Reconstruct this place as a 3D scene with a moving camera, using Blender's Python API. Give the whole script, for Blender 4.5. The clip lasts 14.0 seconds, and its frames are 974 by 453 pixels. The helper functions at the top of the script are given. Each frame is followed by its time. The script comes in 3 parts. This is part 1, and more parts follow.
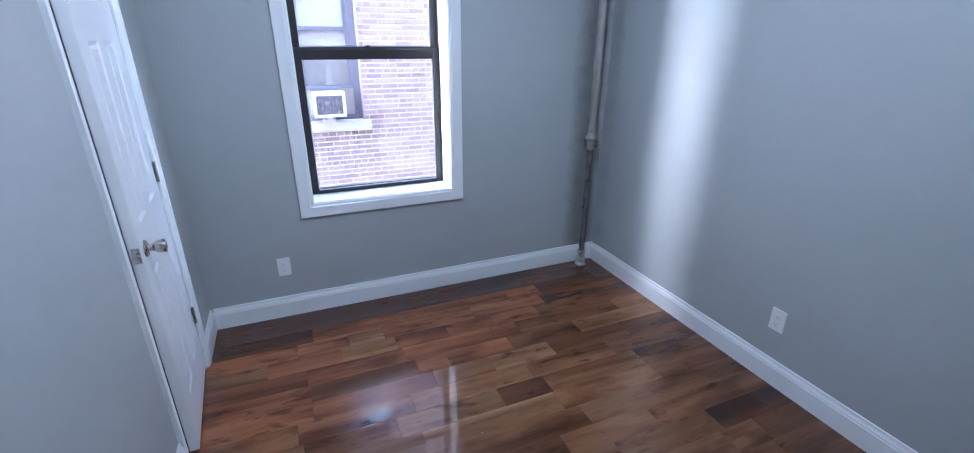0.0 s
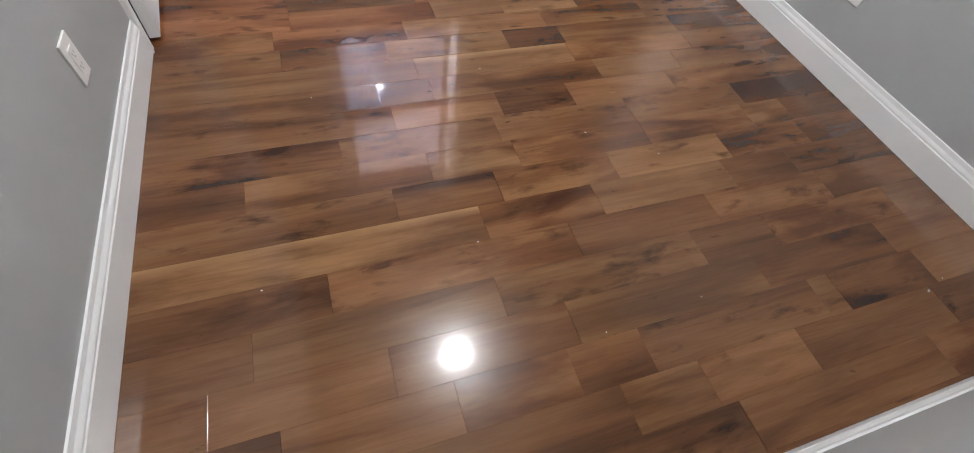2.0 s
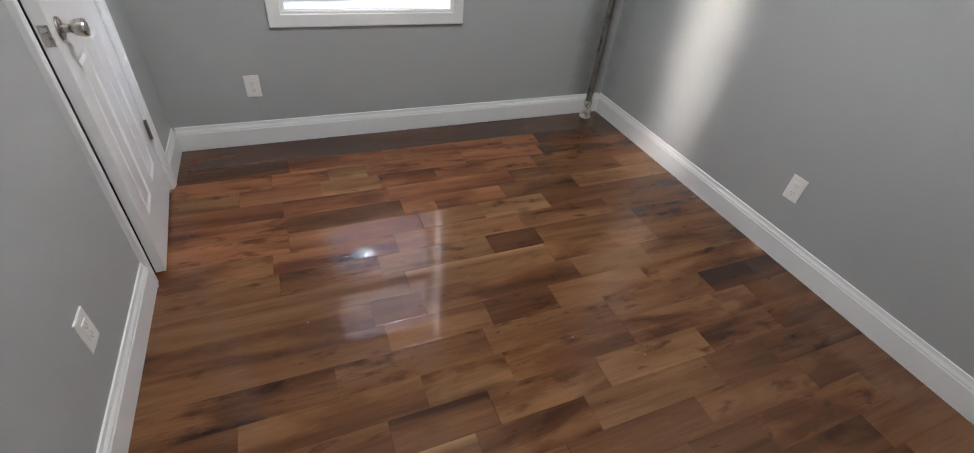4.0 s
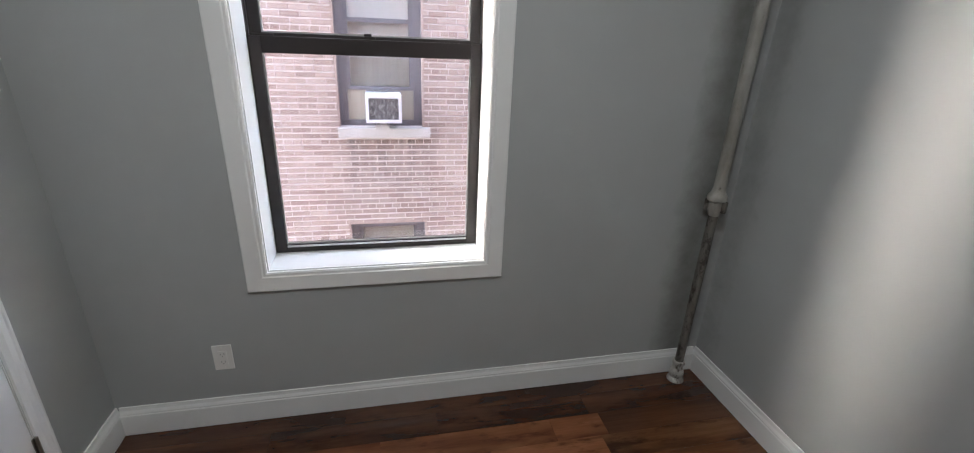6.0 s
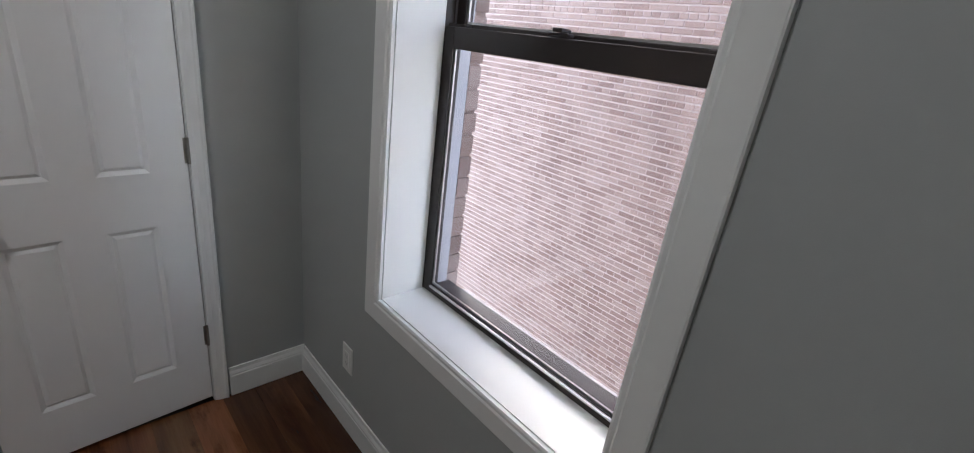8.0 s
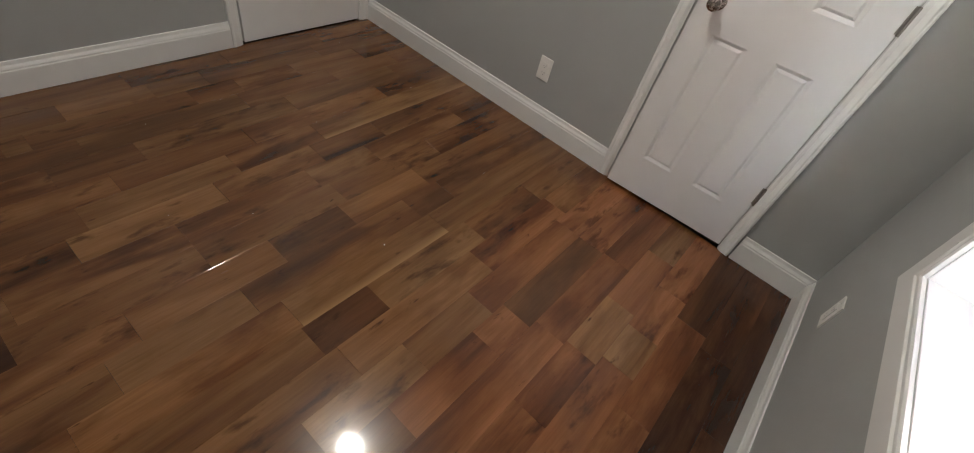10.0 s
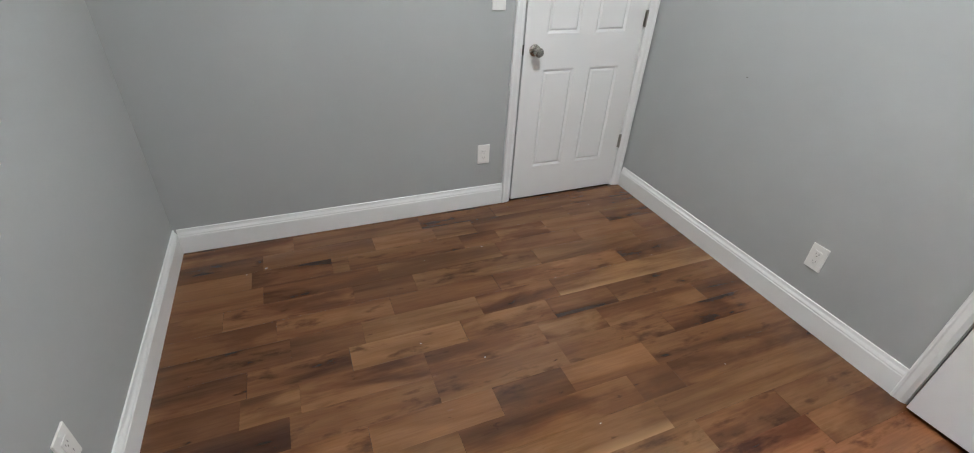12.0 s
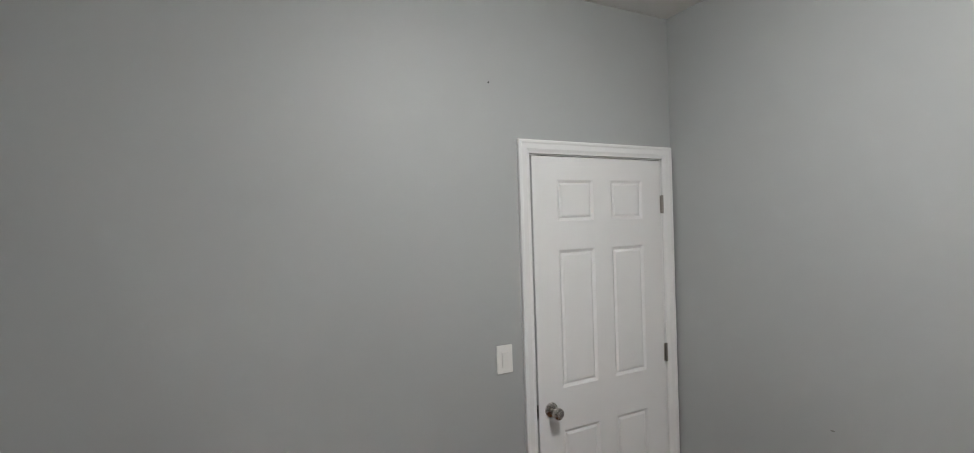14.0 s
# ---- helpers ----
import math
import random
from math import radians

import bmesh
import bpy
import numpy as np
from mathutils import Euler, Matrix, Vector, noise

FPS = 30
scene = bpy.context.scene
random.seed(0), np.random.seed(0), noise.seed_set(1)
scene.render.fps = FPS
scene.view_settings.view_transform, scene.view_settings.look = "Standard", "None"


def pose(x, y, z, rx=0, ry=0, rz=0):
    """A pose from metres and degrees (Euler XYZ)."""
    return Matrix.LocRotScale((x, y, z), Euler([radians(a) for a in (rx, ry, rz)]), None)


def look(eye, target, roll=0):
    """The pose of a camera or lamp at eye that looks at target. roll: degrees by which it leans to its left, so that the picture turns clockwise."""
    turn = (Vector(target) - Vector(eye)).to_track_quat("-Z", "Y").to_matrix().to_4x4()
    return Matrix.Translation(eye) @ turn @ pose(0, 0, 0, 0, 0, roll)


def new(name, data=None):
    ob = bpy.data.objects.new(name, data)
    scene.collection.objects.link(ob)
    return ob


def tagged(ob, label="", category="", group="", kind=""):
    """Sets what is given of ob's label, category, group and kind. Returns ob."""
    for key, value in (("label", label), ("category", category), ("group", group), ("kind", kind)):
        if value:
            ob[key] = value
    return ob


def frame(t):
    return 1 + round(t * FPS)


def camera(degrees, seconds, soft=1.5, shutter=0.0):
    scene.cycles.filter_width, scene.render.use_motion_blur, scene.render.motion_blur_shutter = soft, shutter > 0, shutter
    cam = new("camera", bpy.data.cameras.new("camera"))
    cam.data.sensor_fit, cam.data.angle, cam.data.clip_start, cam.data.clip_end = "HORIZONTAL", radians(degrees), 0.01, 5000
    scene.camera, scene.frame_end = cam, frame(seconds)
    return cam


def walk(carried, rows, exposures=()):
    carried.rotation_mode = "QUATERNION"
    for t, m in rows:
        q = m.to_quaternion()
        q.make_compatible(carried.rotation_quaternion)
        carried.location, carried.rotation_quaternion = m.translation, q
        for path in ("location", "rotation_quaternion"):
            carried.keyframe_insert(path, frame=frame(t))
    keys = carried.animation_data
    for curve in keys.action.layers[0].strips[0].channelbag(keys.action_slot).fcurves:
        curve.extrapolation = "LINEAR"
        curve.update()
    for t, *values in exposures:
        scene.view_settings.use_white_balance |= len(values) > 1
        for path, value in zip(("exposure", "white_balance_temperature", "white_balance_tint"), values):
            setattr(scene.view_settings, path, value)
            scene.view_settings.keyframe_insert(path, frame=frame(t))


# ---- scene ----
cam = camera(92.4, 14.0, soft=1.0)
PATH = [
    (0, (0.581, 0.098, 1.64), (1.304, 1.806, 0.891), 0.4),
    (0.5, (0.585, 0.13, 1.553), (1.409, 1.696, 0.622), 4.0),
    (1, (0.579, 0.144, 1.393), (1.318, 1.561, 0.19), 7.9),
    (1.5, (0.589, 0.11, 1.261), (1.194, 1.291, -0.235), 11.0),
    (2, (0.616, 0.099, 1.185), (1.126, 1.12, -0.457), 10.7),
    (4.3, (0.627, 0.361, 1.477), (1.326, 1.828, 0.311), 5.4),
    (4.5, (0.661, 0.446, 1.5), (1.361, 1.955, 0.39), 4.1),
    (5, (0.719, 0.703, 1.545), (1.461, 2.297, 0.591), 2.3),
    (5.5, (0.91, 0.901, 1.584), (1.608, 2.612, 0.82), 2.6),
    (6, (1.116, 1.157, 1.596), (1.535, 2.966, 0.851), 2.5),
    (6.5, (1.279, 1.469, 1.605), (1.452, 3.325, 0.879), 1.9),
    (7, (1.492, 1.724, 1.59), (1.221, 3.571, 0.874), 1.1),
    (7.2, (1.592, 1.826, 1.583), (1.121, 3.64, 0.883), 3.3),
    (9.3, (1.945, 2.51, 1.443), (0.258, 2.289, 0.392), 9.4),
    (9.5, (1.978, 2.475, 1.427), (0.399, 2.098, 0.259), 11.0),
    (10, (2.016, 2.446, 1.396), (0.778, 1.754, -0.013), 16.8),
    (10.5, (1.957, 2.417, 1.364), (1.053, 1.463, -0.144), 17.5),
    (11, (1.929, 2.379, 1.368), (1.257, 1.269, -0.154), 13.9),
    (11.5, (1.951, 2.363, 1.415), (1.316, 1.052, 0.045), 8.5),
    (12, (2.022, 2.342, 1.491), (1.345, 0.808, 0.401), 3.5),
    (12.5, (2.1, 2.289, 1.588), (1.355, 0.612, 0.793), -1.1),
    (13, (2.074, 2.165, 1.708), (1.258, 0.392, 1.271), -2.0),
    (13.5, (1.971, 1.98, 1.777), (1.122, 0.17, 1.711), -1.6),
    (14, (1.911, 1.725, 1.753), (1.025, -0.069, 1.74), -1.8),
]
walk(cam, [(t, look(eye, target, roll)) for t, eye, target, roll in PATH],
     exposures=[(0.0, 5.47, 4750, 12), (0.5, 5.32, 5500, 12), (1.0, 5.47, 6200, 11), (1.5, 6.02, 6250, 12), (2.0, 6.14, 6250, 11), (4.3, 5.47, 6300, 11), (5.0, 5.17, 6300, 10),
                (5.5, 4.95, 6300, 10), (6.5, 4.72, 6300, 9), (7.2, 4.48, 6300, 9), (9.3, 3.72, 6300, 11), (9.5, 4.02, 6500, 11), (10.0, 5.07, 7200, 11), (10.5, 5.60, 7200, 7),
                (11.0, 6.02, 6600, 9), (11.5, 6.02, 6200, 6), (12.0, 5.92, 6250, 7), (12.5, 5.77, 6400, 10), (13.0, 5.47, 6400, 10), (13.5, 5.27, 6420, 8), (14.0, 5.17, 6500, 9)])

# ---- light ----
SUN_AZ, SUN_EL = radians(297.0), radians(29.0)          # compass bearing from +y towards +x
SUN_DIR = Vector((math.sin(SUN_AZ) * math.cos(SUN_EL), math.cos(SUN_AZ) * math.cos(SUN_EL), math.sin(SUN_EL)))
world = bpy.data.worlds.new("sky")
scene.world = world
world.use_nodes = True
wt = world.node_tree
sky = wt.nodes.new("ShaderNodeTexSky")
sky.sky_type = 'NISHITA'
sky.sun_disc = False
sky.sun_elevation, sky.sun_rotation = SUN_EL, SUN_AZ
wt.nodes["Background"].inputs["Strength"].default_value = 0.15
pale = wt.nodes.new("ShaderNodeHueSaturation")
pale.inputs["Saturation"].default_value = 0.5
wt.links.new(sky.outputs["Color"], pale.inputs["Color"])
wt.links.new(pale.outputs["Color"], wt.nodes["Background"].inputs["Color"])
sun = new("sun", bpy.data.lights.new("sun", 'SUN'))
sun.data.energy, sun.data.angle, sun.data.color = 0.47, radians(10.5), (1.0, 0.80, 0.64)
sun.rotation_euler = (-SUN_DIR).to_track_quat("-Z", "Y").to_euler()
LAMP = 15.3                                          # radiance of the ceiling light's diffuser


# ---- materials ----
def shader(name):
    m = bpy.data.materials.new(name)
    m.use_nodes = True
    t = m.node_tree
    return m, t, t.nodes["Principled BSDF"]


def node(t, kind, **inputs):
    n = t.nodes.new(kind)
    for k, v in inputs.items():
        n.inputs[k].default_value = v
    return n


def place(t, scale=(1, 1, 1), source="pos"):
    """Coordinates at real-world size, stretched by scale."""
    mp = t.nodes.new("ShaderNodeMapping")
    mp.inputs["Scale"].default_value = scale
    if source == "pos":
        t.links.new(t.nodes.new("ShaderNodeNewGeometry").outputs["Position"], mp.inputs["Vector"])
    else:
        t.links.new(t.nodes.new("ShaderNodeTexCoord").outputs["Object"], mp.inputs["Vector"])
    return mp.outputs["Vector"]


def noise_of(t, vec, scale, detail=4.0, rough=0.5, distort=0.0):
    n = node(t, "ShaderNodeTexNoise", Scale=scale, Detail=detail, Roughness=rough, Distortion=distort)
    t.links.new(vec, n.inputs["Vector"])
    return n.outputs["Fac"]


def ramp(t, fac, stops):
    r = t.nodes.new("ShaderNodeValToRGB")
    el = r.color_ramp.elements
    while len(el) < len(stops):
        el.new(0.5)
    for e, (p, c) in zip(el, stops):
        e.position, e.color = p, (*c, 1) if len(c) == 3 else c
    t.links.new(fac, r.inputs["Fac"])
    return r.outputs["Color"]


def mix(t, fac, a, b, how='MIX'):
    n = t.nodes.new("ShaderNodeMix")
    n.data_type, n.blend_type = 'RGBA', how
    for sock, v in ((n.inputs[0], fac), (n.inputs[6], a), (n.inputs[7], b)):
        if hasattr(v, "links"):
            t.links.new(v, sock)
        else:
            sock.default_value = v if isinstance(v, (int, float)) else (*v, 1)
    return n.outputs[2]


def bump(t, bsdf, height, strength, distance=0.001):
    b = node(t, "ShaderNodeBump", Strength=strength, Distance=distance)
    t.links.new(height, b.inputs["Height"])
    t.links.new(b.outputs["Normal"], bsdf.inputs["Normal"])


def paint(name, colour, rough, vary=0.04, stipple=0.25, grime=0.0, dark_area=None):
    """Rolled or brushed paint: faint mottling, roller stipple, uneven sheen."""
    m, t, b = shader(name)
    vec = place(t)
    big = noise_of(t, vec, 1.7, 3)
    fine = noise_of(t, vec, 60, 3)
    lo, hi = [c * (1 - vary) for c in colour], [min(1, c * (1 + vary)) for c in colour]
    col = mix(t, big, lo, hi)
    if grime:
        spots = ramp(t, noise_of(t, vec, 9, 6, 0.7), [(0.62, (0, 0, 0)), (0.75, (1, 1, 1))])
        amount = t.nodes.new("ShaderNodeMath")
        amount.operation = 'MULTIPLY'
        amount.inputs[1].default_value = grime
        t.links.new(spots, amount.inputs[0])
        col = mix(t, amount.outputs[0], col, [c * 0.45 for c in colour])
    if dark_area:
        # ragged darker zone along an upright steam pipe at (x, y), fading outwards
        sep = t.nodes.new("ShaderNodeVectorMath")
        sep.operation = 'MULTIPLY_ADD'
        sep.inputs[1].default_value, sep.inputs[2].default_value = (1, 1, 0), (-dark_area[0], -dark_area[1], 0)
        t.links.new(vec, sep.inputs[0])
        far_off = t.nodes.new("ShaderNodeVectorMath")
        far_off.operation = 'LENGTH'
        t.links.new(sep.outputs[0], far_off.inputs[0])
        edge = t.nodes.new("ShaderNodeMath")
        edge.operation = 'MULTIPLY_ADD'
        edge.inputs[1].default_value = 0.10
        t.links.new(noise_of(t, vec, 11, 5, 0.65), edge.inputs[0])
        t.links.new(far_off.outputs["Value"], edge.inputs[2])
        blotch = ramp(t, edge.outputs[0], [(0.10, (0.48, 0.47, 0.44)), (0.215, (1, 1, 1))])
        col = mix(t, 1.0, col, blotch, 'MULTIPLY')
    t.links.new(col, b.inputs["Base Color"])
    r = node(t, "ShaderNodeMapRange")
    r.inputs["To Min"].default_value, r.inputs["To Max"].default_value = rough - 0.06, rough + 0.06
    t.links.new(fine, r.inputs["Value"])
    t.links.new(r.outputs["Result"], b.inputs["Roughness"])
    bump(t, b, noise_of(t, vec, 420, 2), stipple, 0.0006)
    return m


def flaky(name, under, coat, bare=0.5):
    """Old oil paint flaking off iron: patches of coat over the dark metal beneath."""
    m, t, b = shader(name)
    vec = place(t, (1, 1, 0.45))
    chips = ramp(t, noise_of(t, vec, 38, 6, 0.7, 0.4), [(bare - 0.05, (0, 0, 0)), (bare + 0.05, (1, 1, 1))])
    blotch = noise_of(t, vec, 8, 4, 0.6)
    col = mix(t, chips, under, coat)
    col = mix(t, 0.7, col, ramp(t, blotch, [(0.35, (0.45, 0.42, 0.38)), (0.6, (1, 1, 1))]), 'MULTIPLY')
    t.links.new(col, b.inputs["Base Color"])
    b.inputs["Roughness"].default_value = 0.5
    bump(t, b, chips, 0.6, 0.002)
    return m


def metal(name, colour, rough, spots=0.3):
    m, t, b = shader(name)
    vec = place(t)
    n = noise_of(t, vec, 90, 4)
    t.links.new(mix(t, n, [c * (1 - spots) for c in colour], colour), b.inputs["Base Color"])
    b.inputs["Metallic"].default_value = 1
    r = node(t, "ShaderNodeMapRange")
    r.inputs["To Min"].default_value, r.inputs["To Max"].default_value = rough * 0.7, rough * 1.4
    t.links.new(n, r.inputs["Value"])
    t.links.new(r.outputs["Result"], b.inputs["Roughness"])
    return m


def plank_wood(name, dark, mid, light, sapwood=False):
    """Walnut-like strip flooring under gloss lacquer: long figure, growth lines, smoky clouds and knots on some boards; every board differs."""
    m, t, b = shader(name)
    rnd = t.nodes.new("ShaderNodeObjectInfo").outputs["Random"]
    shift = t.nodes.new("ShaderNodeVectorMath")
    shift.operation = 'MULTIPLY_ADD'
    shift.inputs[1].default_value = (37.0, 53.0, 11.0)
    geo = t.nodes.new("ShaderNodeNewGeometry").outputs["Position"]
    comb = t.nodes.new("ShaderNodeCombineXYZ")
    for i in range(3):
        t.links.new(rnd, comb.inputs[i])
    t.links.new(comb.outputs[0], shift.inputs[0])
    t.links.new(geo, shift.inputs[2])

    def stretched(sx, sy):
        mp = t.nodes.new("ShaderNodeMapping")
        mp.inputs["Scale"].default_value = (sx, sy, 1)
        t.links.new(shift.outputs[0], mp.inputs["Vector"])
        return mp.outputs["Vector"]

    def maths(how, a, b_, clamp=False):
        n = t.nodes.new("ShaderNodeMath")
        n.operation, n.use_clamp = how, clamp
        for sock, v in zip(n.inputs, (a, b_)):
            if hasattr(v, "links"):
                t.links.new(v, sock)
            else:
                sock.default_value = v
        return n.outputs[0]

    def chance(factor):
        """Another even random number for each board."""
        return maths('FRACT', maths('MULTIPLY', rnd, factor), 0.0)

    figure = noise_of(t, stretched(0.9, 8), 1.0, 4, 0.5, 0.8)
    col = ramp(t, figure, [(0.30, dark), (0.48, mid), (0.68, light)])
    rings = ramp(t, noise_of(t, stretched(1.6, 46), 1.0, 3, 0.6, 1.1), [(0.36, (0.74, 0.66, 0.58)), (0.56, (1, 1, 1))])
    col = mix(t, 0.42, col, rings, 'MULTIPLY')
    pores = ramp(t, noise_of(t, stretched(12, 190), 1.0, 2, 0.6), [(0.40, (0.70, 0.66, 0.64)), (0.56, (1, 1, 1))])
    col = mix(t, 0.28, col, pores, 'MULTIPLY')
    smoky = ramp(t, noise_of(t, stretched(2.8, 9), 1.0, 4, 0.55, 0.35), [(0.40, (0.42, 0.30, 0.23)), (0.56, (1, 1, 1)), (0.78, (1.16, 1.14, 1.10))])
    col = mix(t, maths('MULTIPLY', chance(7.31), 0.9), col, smoky, 'MULTIPLY')
    blotch = ramp(t, noise_of(t, stretched(5.5, 16), 1.0, 5, 0.6, 0.2), [(0.55, (1, 1, 1)), (0.68, (0.24, 0.17, 0.13))])
    col = mix(t, maths('MULTIPLY', maths('GREATER_THAN', chance(13.7), 0.55), 0.75), col, blotch, 'MULTIPLY')
    knots = ramp(t, noise_of(t, stretched(9, 24), 1.0, 4, 0.6, 0.3), [(0.68, (1, 1, 1)), (0.75, (0.20, 0.14, 0.11))])
    col = mix(t, 0.85, col, knots, 'MULTIPLY')
    if sapwood:
        # a pale strip of sapwood along one edge of the board
        across = t.nodes.new("ShaderNodeSeparateXYZ")
        t.links.new(t.nodes.new("ShaderNodeTexCoord").outputs["Generated"], across.inputs[0])
        edge = maths('ADD', across.outputs["Y"], maths('MULTIPLY', noise_of(t, stretched(2.2, 5), 1.0, 3), 0.5))
        pale = maths('MULTIPLY', maths('SUBTRACT', edge, 0.98), 4.0, True)
        col = mix(t, maths('MULTIPLY', pale, 0.8), col, (0.36, 0.205, 0.092))
    tone = t.nodes.new("ShaderNodeHueSaturation")
    bright = node(t, "ShaderNodeMapRange")
    bright.inputs["To Min"].default_value, bright.inputs["To Max"].default_value = 0.86, 1.16
    t.links.new(chance(3.77), bright.inputs["Value"])
    t.links.new(bright.outputs["Result"], tone.inputs["Value"])
    t.links.new(col, tone.inputs["Color"])
    t.links.new(tone.outputs["Color"], b.inputs["Base Color"])
    sheen = node(t, "ShaderNodeMapRange")
    sheen.inputs["To Min"].default_value, sheen.inputs["To Max"].default_value = 0.18, 0.30
    t.links.new(noise_of(t, stretched(5, 22), 1.0, 4), sheen.inputs["Value"])
    t.links.new(sheen.outputs["Result"], b.inputs["Roughness"])
    b.inputs["Specular IOR Level"].default_value = 0.2
    b.inputs["Coat Weight"].default_value, b.inputs["Coat Roughness"].default_value = 0.75, 0.062
    bump(t, b, noise_of(t, stretched(3, 26), 1.0, 3), 0.10, 0.001)
    return m


def brick_clay(name, a, b_, c, source="island"):
    m, t, b = shader(name)
    if source == "island":
        rnd = t.nodes.new("ShaderNodeNewGeometry").outputs["Random Per Island"]
    else:
        rnd = t.nodes.new("ShaderNodeObjectInfo").outputs["Random"]
    vec = place(t)
    col = ramp(t, rnd, [(0.0, a), (0.45, b_), (1.0, c)])
    grit = noise_of(t, vec, 70, 5, 0.7)
    col = mix(t, 0.35, col, ramp(t, grit, [(0.3, (0.55, 0.55, 0.55)), (0.7, (1.2, 1.2, 1.2))]), 'MULTIPLY')
    # sooty blotches over the bricks
    dark_area = ramp(t, noise_of(t, place(t, (1.6, 1, 0.5)), 1.0, 5, 0.65), [(0.5, (1, 1, 1)), (0.72, (0.62, 0.6, 0.6))])
    col = mix(t, 0.7, col, dark_area, 'MULTIPLY')
    # rain streaks below the stone ledge
    xyz = t.nodes.new("ShaderNodeSeparateXYZ")
    t.links.new(vec, xyz.inputs[0])
    masks = []
    for axis, a0, a1 in (("X", 0.45, 0.75), ("X", 1.85, 1.45), ("Z", -0.75, 0.35), ("Z", 0.44, 0.40)):
        mr = t.nodes.new("ShaderNodeMapRange")
        mr.inputs["From Min"].default_value, mr.inputs["From Max"].default_value = a0, a1
        t.links.new(xyz.outputs[axis], mr.inputs["Value"])
        masks.append(mr.outputs["Result"])
    streak = ramp(t, noise_of(t, place(t, (13, 1, 1.1)), 1.0, 5, 0.7), [(0.36, (0, 0, 0)), (0.62, (1, 1, 1))])
    for mk in masks:
        streak = mix(t, 1.0, streak, mk, 'MULTIPLY')
    col = mix(t, streak, col, (0.075, 0.058, 0.055))
    t.links.new(col, b.inputs["Base Color"])
    b.inputs["Roughness"].default_value = 0.9
    bump(t, b, grit, 0.6, 0.003)
    return m


def glass_of(name, tint=(1, 1, 1)):
    m = bpy.data.materials.new(name)
    m.use_nodes = True
    t = m.node_tree
    t.nodes.remove(t.nodes["Principled BSDF"])
    tr = node(t, "ShaderNodeBsdfTransparent", Color=(*tint, 1))
    gl = node(t, "ShaderNodeBsdfGlossy", Roughness=0.01)
    lw = node(t, "ShaderNodeLayerWeight", Blend=0.5)
    p5 = t.nodes.new("ShaderNodeMath")
    p5.operation = 'POWER'
    p5.inputs[1].default_value = 5.0
    t.links.new(lw.outputs["Facing"], p5.inputs[0])
    fr = t.nodes.new("ShaderNodeMath")
    fr.operation = 'MULTIPLY_ADD'
    fr.inputs[1].default_value, fr.inputs[2].default_value = 0.96, 0.04
    t.links.new(p5.outputs[0], fr.inputs[0])
    mx = t.nodes.new("ShaderNodeMixShader")
    t.links.new(fr.outputs[0], mx.inputs[0])
    t.links.new(tr.outputs[0], mx.inputs[1])
    t.links.new(gl.outputs[0], mx.inputs[2])
    t.links.new(mx.outputs[0], t.nodes["Material Output"].inputs["Surface"])
    return m


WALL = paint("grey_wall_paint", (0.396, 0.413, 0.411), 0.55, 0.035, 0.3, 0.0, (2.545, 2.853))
CEIL = paint("ceiling_paint", (0.74, 0.74, 0.72), 0.8, 0.03, 0.3)
TRIM = paint("white_trim_paint", (0.78, 0.79, 0.78), 0.32, 0.02, 0.12)
DOOR = paint("white_door_paint", (0.76, 0.765, 0.76), 0.36, 0.02, 0.2)
PLASTIC = paint("white_plastic", (0.80, 0.80, 0.77), 0.3, 0.01, 0.03)
SLOTGREY = paint("outlet_slot_grey", (0.22, 0.22, 0.21), 0.5, 0.05, 0.02)
DARKSLOT = paint("dark_slot", (0.03, 0.03, 0.03), 0.6, 0.1, 0.05)
NICKEL = metal("satin_nickel", (0.55, 0.52, 0.48), 0.25, 0.2)
STEEL = metal("steel_hinge", (0.40, 0.38, 0.35), 0.4, 0.35)
BRONZE = paint("dark_bronze_frame", (0.020, 0.014, 0.013), 0.5, 0.2, 0.1)
TRACKGREY = paint("weathered_track_grey", (0.32, 0.32, 0.35), 0.55, 0.15, 0.2, 0.4)
SILVER = metal("aluminium_track", (0.62, 0.61, 0.60), 0.35, 0.25)
PIPE = flaky("old_painted_pipe", (0.16, 0.15, 0.13), (0.36, 0.355, 0.33), 0.34)
PIPE_LOW = flaky("flaking_pipe", (0.06, 0.053, 0.045), (0.17, 0.162, 0.145), 0.47)
MASTIC = flaky("flaking_fitting", (0.14, 0.12, 0.10), (0.52, 0.51, 0.48), 0.44)
STONE = paint("sill_stone", (0.30, 0.275, 0.27), 0.85, 0.25, 0.9, 0.7)
MORTAR = paint("mortar", (0.475, 0.415, 0.40), 0.95, 0.1, 1.0)
GREYFRAME = paint("grey_window_frame", (0.105, 0.097, 0.108), 0.55, 0.12, 0.3)
CURTAIN = paint("cream_shade_cloth", (0.50, 0.455, 0.40), 0.9, 0.08, 0.3)
SHADE = paint("white_shade_cloth", (0.42, 0.39, 0.365), 0.85, 0.06, 0.2)
ACWHITE = paint("air_conditioner_white", (0.42, 0.41, 0.44), 0.5, 0.06, 0.1)
ACCOIL = flaky("air_conditioner_coil", (0.075, 0.07, 0.075), (0.30, 0.29, 0.30), 0.56)
FILLER = paint("beige_filler_board", (0.27, 0.24, 0.20), 0.8, 0.1, 0.3)
